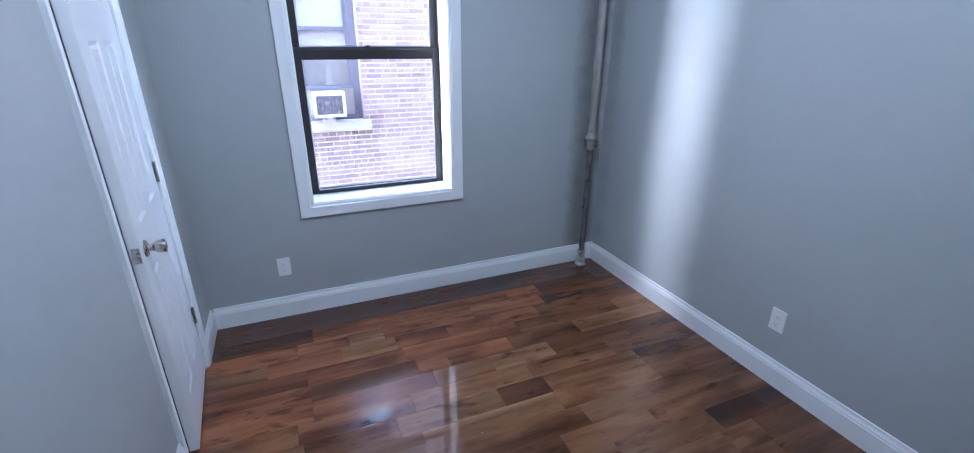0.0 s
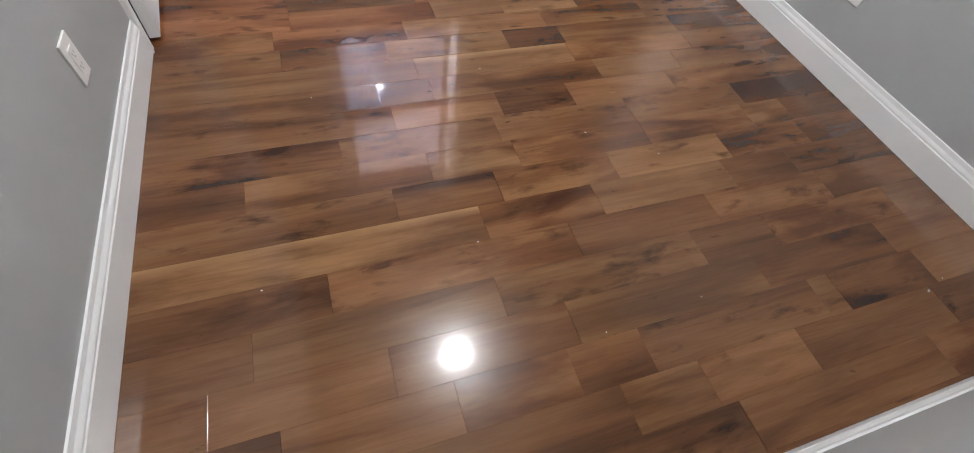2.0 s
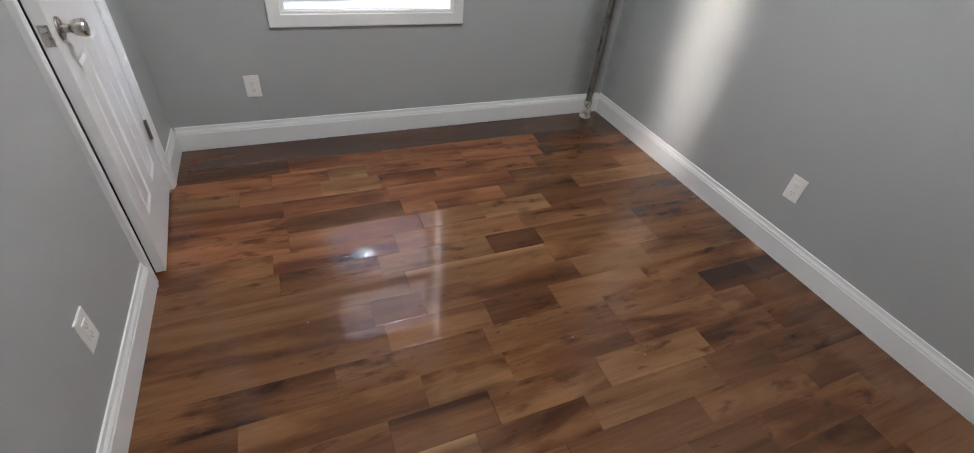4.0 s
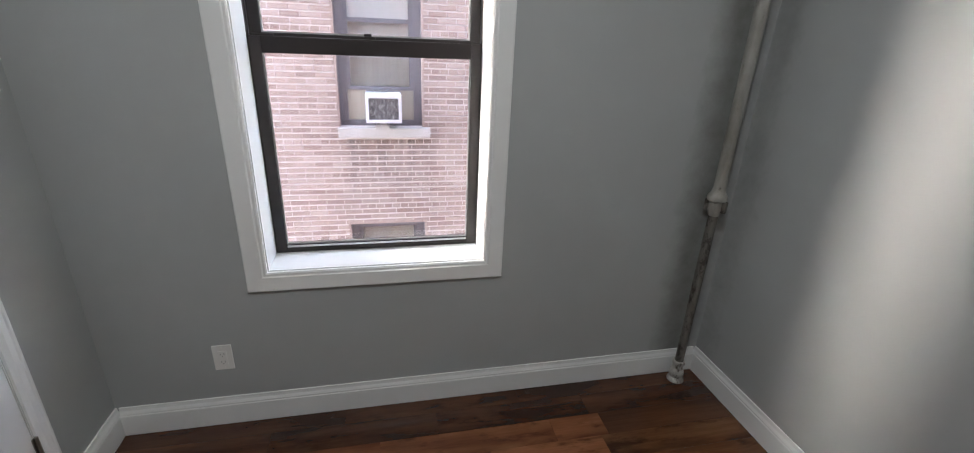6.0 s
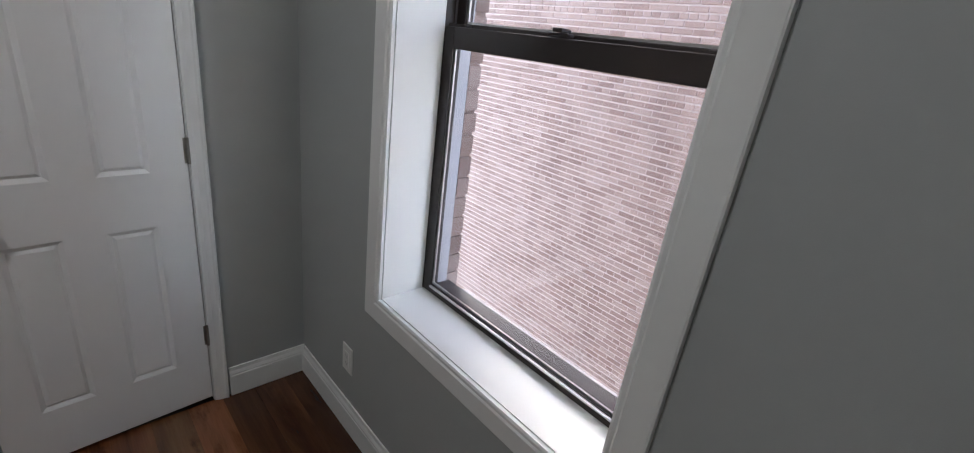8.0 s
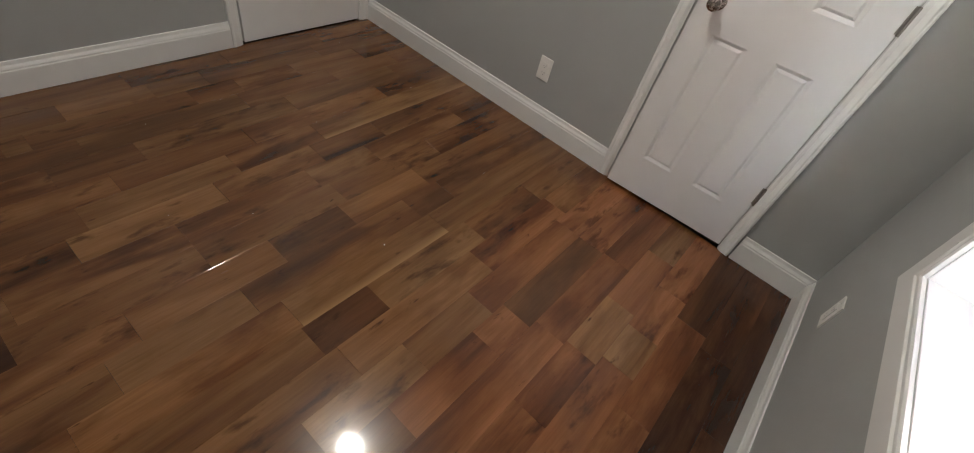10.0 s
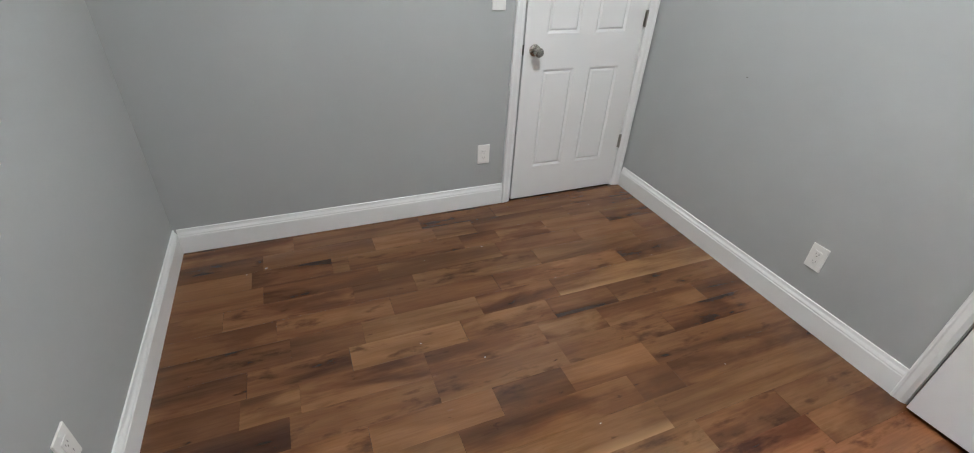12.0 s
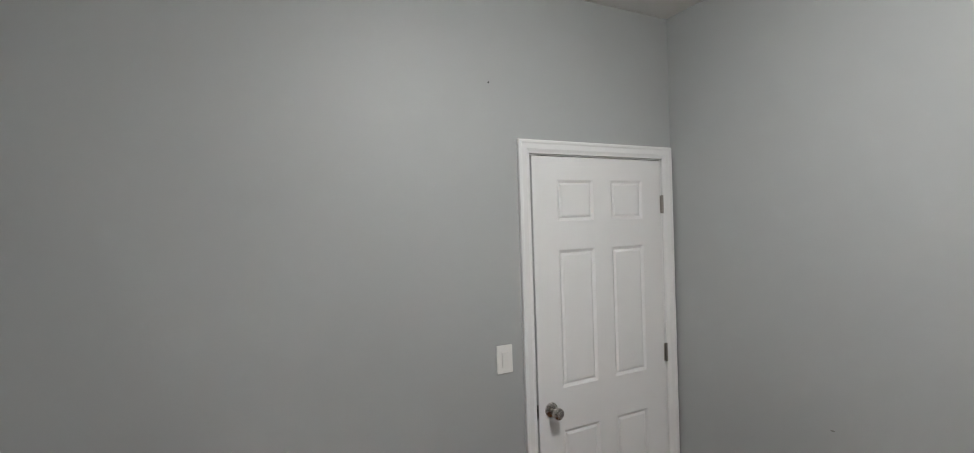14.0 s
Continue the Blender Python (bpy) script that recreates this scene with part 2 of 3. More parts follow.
ROOFING = paint("roof_felt", (0.09, 0.09, 0.09), 0.9, 0.2, 0.8)
CONCRETE = paint("yard_concrete", (0.30, 0.29, 0.28), 0.9, 0.15, 0.9, 0.3)
SUBFLOOR = paint("subfloor", (0.03, 0.022, 0.018), 0.9, 0.1, 0.2)
GLASS = glass_of("window_glass", (0.95, 0.95, 0.97))
FARGLASS = glass_of("far_glass", (0.96, 0.97, 0.98))
BRICK = brick_clay("tan_brick", (0.178, 0.121, 0.105), (0.238, 0.172, 0.153), (0.288, 0.223, 0.203), "object")
BRICKS = brick_clay("tan_bricks", (0.178, 0.121, 0.105), (0.238, 0.172, 0.153), (0.288, 0.223, 0.203), "island")
WOODS = {
    # k: very dark boards; by the window wall it carries painted shade
    "k": plank_wood("walnut_black_and_shade", (0.038, 0.014, 0.006), (0.080, 0.030, 0.013), (0.128, 0.051, 0.020)),
    "d": plank_wood("walnut_dark", (0.069, 0.026, 0.010), (0.139, 0.057, 0.021), (0.189, 0.084, 0.033)),
    "m": plank_wood("walnut_mid", (0.097, 0.038, 0.014), (0.183, 0.079, 0.030), (0.233, 0.111, 0.044)),
    # r: redder boards, their tone also lifted for daylight falling from the window
    "r": plank_wood("walnut_red_daylit", (0.107, 0.036, 0.014), (0.210, 0.078, 0.030), (0.265, 0.108, 0.042)),
    "s": plank_wood("walnut_sapwood", (0.122, 0.052, 0.019), (0.216, 0.102, 0.040), (0.271, 0.140, 0.058), True),
    "l": plank_wood("walnut_light", (0.122, 0.052, 0.019), (0.216, 0.102, 0.040), (0.271, 0.140, 0.058)),
}
LAMPGLOW, _t, _b = shader("lamp_diffuser")
_b.inputs["Emission Color"].default_value = (1.0, 0.985, 0.97, 1)
_b.inputs["Emission Strength"].default_value = LAMP
_b.inputs["Base Color"].default_value = (0.8, 0.8, 0.8, 1)


# ---- mesh tools ----
def box(bm, x0, x1, y0, y1, z0, z1):
    v = [bm.verts.new((x, y, z)) for z in (z0, z1) for y in (y0, y1) for x in (x0, x1)]
    for q in ((0, 2, 3, 1), (4, 5, 7, 6), (0, 1, 5, 4), (2, 6, 7, 3), (0, 4, 6, 2), (1, 3, 7, 5)):
        bm.faces.new([v[i] for i in q])
    return v


def boxes(*dims):
    bm = bmesh.new()
    for d in dims:
        box(bm, *d)
    return bm


def soft_box(x0, x1, y0, y1, z0, z1, r=0.002, seg=2):
    bm = boxes((x0, x1, y0, y1, z0, z1))
    bmesh.ops.bevel(bm, geom=list(bm.edges), offset=r, segments=seg, affect='EDGES', profile=0.6)
    return bm


def lathe(profile, seg=28):
    """Turns (radius, height) pairs about z."""
    bm = bmesh.new()
    rings = []
    for r, z in profile:
        if r < 1e-5:
            rings.append([bm.verts.new((0, 0, z))])
        else:
            rings.append([bm.verts.new((r * math.cos(2 * math.pi * i / seg), r * math.sin(2 * math.pi * i / seg), z)) for i in range(seg)])
    for a, b in zip(rings, rings[1:]):
        for i in range(seg):
            j = (i + 1) % seg
            if len(a) == 1 and len(b) > 1:
                bm.faces.new((a[0], b[i], b[j]))
            elif len(b) == 1 and len(a) > 1:
                bm.faces.new((a[i], a[j], b[0]))
            elif len(a) > 1:
                bm.faces.new((a[i], a[j], b[j], b[i]))
    bmesh.ops.recalc_face_normals(bm, faces=bm.faces)
    return bm


def part(name, bm, material, parent=None, label="", smooth=False, m=None):
    """Links a bmesh as one mesh object, under a thing or a part when one is given."""
    if m is not None:
        bm.transform(m)
    bmesh.ops.recalc_face_normals(bm, faces=bm.faces)
    me = bpy.data.meshes.new(name)
    bm.to_mesh(me)
    bm.free()
    me.materials.append(material)
    if smooth:
        me.shade_smooth()
        me.set_sharp_from_angle(angle=radians(40))
    ob = new(name, me)
    if parent is not None:
        ob.parent = parent
    return tagged(ob, label)


def thing(name, label, category, group="", kind="", at=(0, 0, 0)):
    ob = new(name)
    ob.location = at
    ob.empty_display_size = 0.1
    return tagged(ob, label, category, group, kind)


def structure(name, bm, material, label, category):
    return tagged(part(name, bm, material), label, category, kind="structure")


# ---- the room's shell ----
W, D, H = 2.686, 2.924, 2.767
WX0, WX1, WZ0, WZ1 = 0.653, 1.516, 0.716, 2.40       # window opening
EX0, EX1, EZ = 0.069, 0.849, 2.050                   # entry door opening
CY0, CY1, CZ = 1.913, 2.542, 2.050                   # closet door opening
OUT = 3.24                                           # outer face of the window wall

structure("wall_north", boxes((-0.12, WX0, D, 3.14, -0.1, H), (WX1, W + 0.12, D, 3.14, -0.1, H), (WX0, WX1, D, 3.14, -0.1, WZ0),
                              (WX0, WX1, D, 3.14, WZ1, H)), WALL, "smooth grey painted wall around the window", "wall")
structure("wall_south", boxes((-0.12, EX0, -0.11, 0, -0.1, H), (EX1, W + 0.12, -0.11, 0, -0.1, H), (EX0, EX1, -0.11, 0, EZ, H)), WALL,
          "smooth grey painted wall with the entry door", "wall")
structure("wall_west", boxes((-0.12, 0, 0, CY0, -0.1, H), (-0.12, 0, CY1, D, -0.1, H), (-0.12, 0, CY0, CY1, CZ, H)), WALL,
          "smooth grey painted wall with the closet door", "wall")
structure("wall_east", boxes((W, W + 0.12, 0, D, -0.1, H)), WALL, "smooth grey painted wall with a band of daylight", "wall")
structure("ceiling", boxes((-0.12, W + 0.12, -0.11, 3.14, H, H + 0.15)), CEIL, "plain white painted ceiling", "ceiling")
structure("wall_hall", boxes((-0.12, 1.2, -0.62, -0.5, -0.1, H), (-0.12, 0.0, -0.5, -0.11, -0.1, H), (1.08, 1.2, -0.5, -0.11, -0.1, H)), WALL,
          "plain wall of the hall behind the entry door", "wall")
structure("wall_closet", boxes((-0.75, -0.63, 1.7, 2.8, -0.1, H), (-0.63, -0.12, 1.7, 1.8, -0.1, H), (-0.63, -0.12, 2.7, 2.8, -0.1, H)), WALL,
          "plain wall of the closet behind its door", "wall")
floor = structure("floor", boxes((-0.75, W + 0.1, -0.6, 3.12, -0.12, -0.014)), SUBFLOOR, "glossy walnut plank floor of mixed brown boards", "floor")


def moulding(profile, a, b, inward):
    """A strip of trim from a to b on the floor plan; profile is (off the wall, height)."""
    bm = bmesh.new()
    a, b, n = Vector((*a, 0)), Vector((*b, 0)), Vector((*inward, 0))
    rows = [[bm.verts.new(p + n * u + Vector((0, 0, z))) for u, z in profile] for p in (a, b)]
    k = len(profile)
    for i in range(k):
        bm.faces.new((rows[0][i], rows[0][(i + 1) % k], rows[1][(i + 1) % k], rows[1][i]))
    bm.faces.new(rows[0])
    bm.faces.new(list(reversed(rows[1])))
    return bm


BB = [(0, 0.001), (0.016, 0.001), (0.016, 0.098), (0.0135, 0.102), (0.0135, 0.108), (0.011, 0.114), (0.0075, 0.121), (0.0065, 0.128), (0.0055, 0.136), (0, 0.137)]
BASE = "white painted baseboard with a stepped moulded top"
structure("baseboard_north", moulding(BB, (0.0165, D), (W - 0.0165, D), (0, -1)), TRIM, BASE, "baseboard")
structure("baseboard_east", moulding(BB, (W, 0), (W, D), (-1, 0)), TRIM, BASE, "baseboard")
structure("baseboard_south", moulding(BB, (0.908, 0), (W - 0.0165, 0), (0, 1)), TRIM, BASE, "baseboard")
structure("baseboard_west_long", moulding(BB, (0, 0.021), (0, 1.860), (1, 0)), TRIM, BASE, "baseboard")
structure("baseboard_west_short", moulding(BB, (0, 2.603), (0, D), (1, 0)), TRIM, BASE, "baseboard")


# ---- doors ----
CASING = [(0, 0), (0.017, 0), (0.019, 0.004), (0.019, 0.012), (0.016, 0.018), (0.015, 0.040), (0.010, 0.052), (0.008, 0.060), (0, 0.061)]


def casing_frame(u0, u1, z1, w, z0=0.001, bottom=False, profile=CASING):
    """Mitred casing about an opening, in u (along), v (off the wall), z; profile runs from outer to inner edge over w."""
    bm = bmesh.new()
    s = w / 0.061
    path = [((u0, z0), (-1, 0)), ((u0, z1), (-1, 1)), ((u1, z1), (1, 1)), ((u1, z0), (1, 0))]
    if bottom:
        path = [((u0, z0), (-1, -1)), ((u0, z1), (-1, 1)), ((u1, z1), (1, 1)), ((u1, z0), (1, -1))]
    rings = []
    for (u, z), (du, dz) in path:
        rings.append([bm.verts.new((u + du * (w - q * s), p, z + dz * (w - q * s))) for p, q in profile])
    k = len(profile)
    pairs = list(zip(rings, rings[1:])) + ([(rings[-1], rings[0])] if bottom else [])
    for a, b in pairs:
        for i in range(k):
            bm.faces.new((a[i], a[(i + 1) % k], b[(i + 1) % k], b[i]))
    if not bottom:
        bm.faces.new(rings[0])
        bm.faces.new(list(reversed(rings[-1])))
    return bm


def leaf_mesh(w, h, cols, rows, foot):
    """A moulded six-panel leaf: u from 0 to w, z from foot to h, room face at v = 0, 35 mm thick towards -v."""
    bm = bmesh.new()
    us = [0, *[c for pair in cols for c in pair], w]
    zs = [foot, *[c for pair in rows for c in pair], h]
    grid = [[bm.verts.new((u, 0, z)) for u in us] for z in zs]
    panels = []
    for j in range(len(zs) - 1):
        for i in range(len(us) - 1):
            fc = bm.faces.new((grid[j][i], grid[j][i + 1], grid[j + 1][i + 1], grid[j + 1][i]))
            if i % 2 and j % 2:
                panels.append(fc)
    rim = [e for e in bm.edges if len(e.link_faces) == 1]
    back = bmesh.ops.extrude_edge_only(bm, edges=rim)["geom"]
    for v in back:
        if isinstance(v, bmesh.types.BMVert):
            v.co.y = -0.035
    bmesh.ops.contextual_create(bm, geom=[e for e in bm.edges if all(abs(v.co.y + 0.035) < 1e-6 for v in e.verts)])
    bmesh.ops.recalc_face_normals(bm, faces=bm.faces)
    for fc in panels:
        bmesh.ops.inset_individual(bm, faces=[fc], thickness=0.019, depth=-0.0078)
        bmesh.ops.inset_individual(bm, faces=[fc], thickness=0.002, depth=0.0)
        bmesh.ops.inset_individual(bm, faces=[fc], thickness=0.014, depth=0.0058)
    return bm


def knob(parent, m):
    """Round satin knob with its rose and neck, axis along +v."""
    turn = m @ pose(0, 0, 0, -90, 0, 0)
    k = part("door_handle", lathe([(0, 0.0655), (0.019, 0.0655), (0.0235, 0.064), (0.0255, 0.060), (0.0255, 0.055), (0.0235, 0.043), (0.0205, 0.034), (0.016, 0.028),
                                   (0.0125, 0.024), (0.0125, 0.006)]), NICKEL, parent, "satin nickel round door knob", True, turn)
    part("rose", lathe([(0.0115, 0.009), (0.024, 0.008), (0.031, 0.005), (0.0325, 0.001), (0.0325, 0.0)]), NICKEL, k, "", True, turn)
    part("button", lathe([(0, 0.0675), (0.004, 0.067), (0.005, 0.0645)], 12), STEEL, k, "", True, turn)
    return k


def hinge(parent, m):
    bm = boxes((-0.012, 0.012, 0.0006, 0.0022, -0.044, 0.044))
    h = part("hinge", bm, STEEL, parent, "worn steel butt hinge", False, m)
    rod = bmesh.new()
    bmesh.ops.create_cone(rod, cap_ends=True, segments=12, radius1=0.0055, radius2=0.0055, depth=0.092, matrix=pose(0, 0.0065, 0))
    part("barrel", rod, STEEL, h, "", True, m)


def door_set(name, label, m, w, swing, h, cols, hinge_at, knob_u, lock_gap, casing_w, foot):
    d = thing(name, label, "door", kind="structure")
    rows = ((0.208, 0.806), (0.996, 1.612), (1.742, 1.928))
    open_m = m @ pose(0, 0, 0, 0, 0, swing)
    part("leaf", leaf_mesh(w - 0.002, h - 0.015, cols, rows, foot), DOOR, d, "", False, open_m @ pose(0, -0.002, 0.011))
    o0, o1 = -0.006, w + lock_gap
    part("casing", casing_frame(o0, o1, h + 0.005, casing_w), TRIM, d, "", False, m)
    part("jamb", boxes((o0, o0 + 0.003, -0.11, -0.001, 0.001, h), (o1 - 0.003, o1, -0.11, -0.001, 0.001, h), (o0 + 0.003, o1 - 0.003, -0.11, -0.001, h, h + 0.004),
                       (o0 + 0.003, o0 + 0.014, -0.075, -0.040, 0.001, h - 0.002), (o1 - 0.014, o1 - 0.003, -0.075, -0.040, 0.001, h - 0.002),
                       (o0 + 0.014, o1 - 0.014, -0.075, -0.040, h - 0.014, h - 0.002)), TRIM, d, "", False, m)
    part("threshold", boxes((o0 + 0.003, o1 - 0.003, -0.11, -0.037, -0.013, 0.002)), SUBFLOOR, d, "dark wooden threshold strip", False, m)
    for z in (0.328, 1.076, 1.822):
        hinge(d, m @ pose(hinge_at, 0.0, z))
    knob(d, open_m @ pose(knob_u, -0.001, 0.924))
    part("strike_plate", boxes((o1 - 0.0045, o1 - 0.003, -0.032, 0.0015, 0.893, 0.955)), DARKSLOT, d, "dark metal strike plate", False, m)
    lp = part("latch_plate", boxes((w - 0.002, w - 0.0008, -0.030, -0.006, 0.895, 0.953)), NICKEL, d, "nickel latch plate on the door edge", False, open_m)
    part("latch_bolt", soft_box(w - 0.0008, w + 0.006, -0.024, -0.012, 0.914, 0.934, 0.002), NICKEL, lp, "", False, open_m)
    return d


# entry door: hinges beside the west wall; u runs along +x
door_set("door_1", "white six-panel moulded entry door, closed", pose(0.075, 0, 0), 0.761, 0, 2.045, ((0.125, 0.325), (0.427, 0.630)), -0.003, 0.696, 0.013, 0.058, -0.004)
# closet door: hinges on the window's side; u runs along -y, v along +x
door_set("door_2", "white six-panel moulded closet door, barely ajar", Matrix(((0, 1, 0, 0), (-1, 0, 0, 2.536), (0, 0, 1, 0), (0, 0, 0, 1))), 0.610, 4.3, 2.045,
         ((0.110, 0.252), (0.358, 0.500)), -0.003, 0.540, 0.013, 0.052, 0.009)

# ---- window ----
win = thing("window_1", "dark bronze double-hung sash window in white casing", "window", kind="structure")
WCAS = [(0, 0), (0.015, 0), (0.017, 0.003), (0.017, 0.046), (0.013, 0.050), (0.013, 0.056), (0.010, 0.061), (0, 0.061)]
WIN_M = Matrix(((1, 0, 0, 0), (0, -1, 0, D), (0, 0, 1, 0), (0, 0, 0, 1)))
part("casing", casing_frame(WX0, WX1, WZ1, 0.079, WZ0, True, WCAS), TRIM, win, "flat white window casing", False, WIN_M)
part("jamb", boxes((WX0, WX0 + 0.004, D + 0.001, 3.084, WZ0, WZ1), (WX1 - 0.004, WX1, D + 0.001, 3.084, WZ0, WZ1), (WX0 + 0.004, WX1 - 0.004, D + 0.001, 3.084, WZ1 - 0.004, WZ1)),
     TRIM, win, "white painted window jamb")
part("window_sill", boxes((WX0 + 0.004, WX1 - 0.004, D + 0.001, 3.116, WZ0 - 0.01, WZ0 + 0.004)), TRIM, win, "white painted inner sill")
for x in (WX0, WX1 - 0.005):
    part("side_track", boxes((x, x + 0.005, 3.0845, 3.1165, WZ0, WZ1)), BRONZE, win, "dark bronze sash track")
    part("screen_track", boxes((x, x + 0.005, 3.117, 3.19, WZ0, WZ1)), TRACKGREY, win, "pale grey weathered screen track")
part("sill_track", boxes((WX0 + 0.005, WX1 - 0.005, 3.1175, 3.20, WZ0 - 0.01, WZ0 + 0.006)), BRONZE, win)


def sash(name, y0, y1, z0, z1, lower):
    x0, x1 = WX0 + 0.006, WX1 - 0.006
    st, bot, top = 0.041, (0.034 if lower else 0.056), (0.058 if lower else 0.045)
    s = part(name, boxes((x0, x0 + st, y0, y1, z0, z1), (x1 - st, x1, y0, y1, z0, z1), (x0 + st, x1 - st, y0, y1, z0, z0 + bot), (x0 + st, x1 - st, y0, y1, z1 - top, z1)),
             BRONZE, win, "dark bronze sash frame")
    bev = s.modifiers.new("worn_edges", 'BEVEL')
    bev.width, bev.segments = 0.002, 2
    ym = (y0 + y1) / 2
    g = part("pane", boxes((x0 + st - 0.003, x1 - st + 0.003, ym - 0.0015, ym + 0.0015, z0 + bot - 0.003, z1 - top + 0.003)), GLASS, s, "clear window glass")
    g.visible_shadow = False
    part("glazing_bead", boxes((x0 + st, x0 + st + 0.006, ym - 0.008, ym - 0.002, z0 + bot, z1 - top), (x1 - st - 0.006, x1 - st, ym - 0.008, ym - 0.002, z0 + bot, z1 - top),
                               (x0 + st + 0.006, x1 - st - 0.006, ym - 0.008, ym - 0.002, z0 + bot, z0 + bot + 0.006)), SILVER, s, "silver glazing bead")
    return s


low = sash("lower_sash", 3.086, 3.116, WZ0 + 0.006, 1.575, True)
sash("upper_sash", 3.122, 3.150, 1.530, WZ1 - 0.006, False)
part("lift_rail", soft_box(WX0 + 0.05, WX1 - 0.05, 3.078, 3.0855, WZ0 + 0.031, WZ0 + 0.038, 0.0015), SILVER, low, "bright aluminium lift rail")
for x in (WX0 + 0.012, WX1 - 0.092):
    part("tilt_latch", soft_box(x, x + 0.08, 3.090, 3.112, 1.5752, 1.583, 0.002), BRONZE, low)
lock = part("sash_lock", soft_box(1.042, 1.104, 3.088, 3.113, 1.5752, 1.586, 0.003), BRONZE, low, "dark cam lock")
part("lever", soft_box(1.062, 1.090, 3.080, 3.116, 1.5862, 1.596, 0.003), BRONZE, lock)

# ---- outside: own building, alley, neighbour ----
GROUND = -22.0
structure("ground", boxes((-400, 400, -400, 400, GROUND - 0.5, GROUND)), CONCRETE, "grey concrete yard between the buildings", "ground")
OWN_TOP = 5.2
own = thing("own_building", "tan brick apartment building around the room", "building", kind="structure")
part("facade", boxes((-3.2, WX0 - 0.004, 3.142, OUT, GROUND, OWN_TOP), (WX1 + 0.004, 9, 3.142, OUT, GROUND, OWN_TOP), (WX0 - 0.004, WX1 + 0.004, 3.142, OUT, GROUND, WZ0 - 0.17),
                     (WX0 - 0.004, WX1 + 0.004, 3.142, OUT, WZ1 + 0.02, OWN_TOP)), BRICKS, own)
part("side_wall", boxes((-3.2, -3.0, -8, 3.14, GROUND, OWN_TOP)), BRICKS, own)
part("side_wall", boxes((8.8, 9, -8, 3.14, GROUND, OWN_TOP)), BRICKS, own)
part("rear_wall", boxes((-3.0, 8.8, -8, -7.8, GROUND, OWN_TOP)), BRICKS, own)
part("roof", boxes((-3.3, 9.1, -8.1, 3.44, OWN_TOP, OWN_TOP + 0.25)), ROOFING, own)
ob = soft_box(WX0 - 0.003, WX1 + 0.003, 3.202, OUT + 0.06, WZ0 - 0.10, WZ0 - 0.02, 0.006)
for v in ob.verts:
    v.co.z -= (v.co.y - 3.2) * 0.45
part("outer_sill", ob, STONE, own, "weathered stone outer sill")

rv = random.Random(3)
for side in (0, 1):
    for i in range(24):
        z = WZ0 - 0.03 + i * 0.0725
        if z + 0.06 > WZ1:
            break
        step = rv.uniform(0.0, 0.005)
        x0, x1 = (WX0 - 0.0039, WX0 + 0.001 + step) if side == 0 else (WX1 - 0.001 - step, WX1 + 0.0039)
        part("brick", boxes((x0, x1, 3.193, OUT + rv.uniform(0.001, 0.004), z, z + 0.060)), BRICK, own)

NY = 7.14                                            # neighbour's face
NX0, NX1, NTOP = -5.2, 7.5, 8.2
nb = thing("apartment_building", "tan brick apartment building across the alley", "building")
holes = ((0.613, 1.612, 0.53, 2.42), (0.652, 1.636, -2.55, -0.75), (0.600, 1.600, 3.70, 5.59))


def with_holes(x0, x1, z0, z1):
    """Rectangles that tile the face about the window openings."""
    zs = sorted({z0, z1, *[h[2] for h in holes], *[h[3] for h in holes]})
    out = []
    for a, b in zip(zs, zs[1:]):
        cut = sorted((h[0], h[1]) for h in holes if h[2] <= a and h[3] >= b)
        x = x0
        for c0, c1 in cut:
            out.append((x, c0, a, b))
            x = c1
        out.append((x, x1, a, b))
    return out


part("wall", boxes(*[(x0, x1, NY + 0.008, NY + 0.3, z0, z1) for x0, x1, z0, z1 in with_holes(NX0 + 0.008, NX1, GROUND, NTOP)],
                   (NX0 + 0.008, NX0 + 0.3, NY + 0.3, NY + 9, GROUND, NTOP)), MORTAR, nb, "pale mortar behind the bricks")
part("roof", boxes((NX0 - 0.1, NX1 + 0.1, NY - 0.1, NY + 9, NTOP, NTOP + 0.3)), ROOFING, nb)


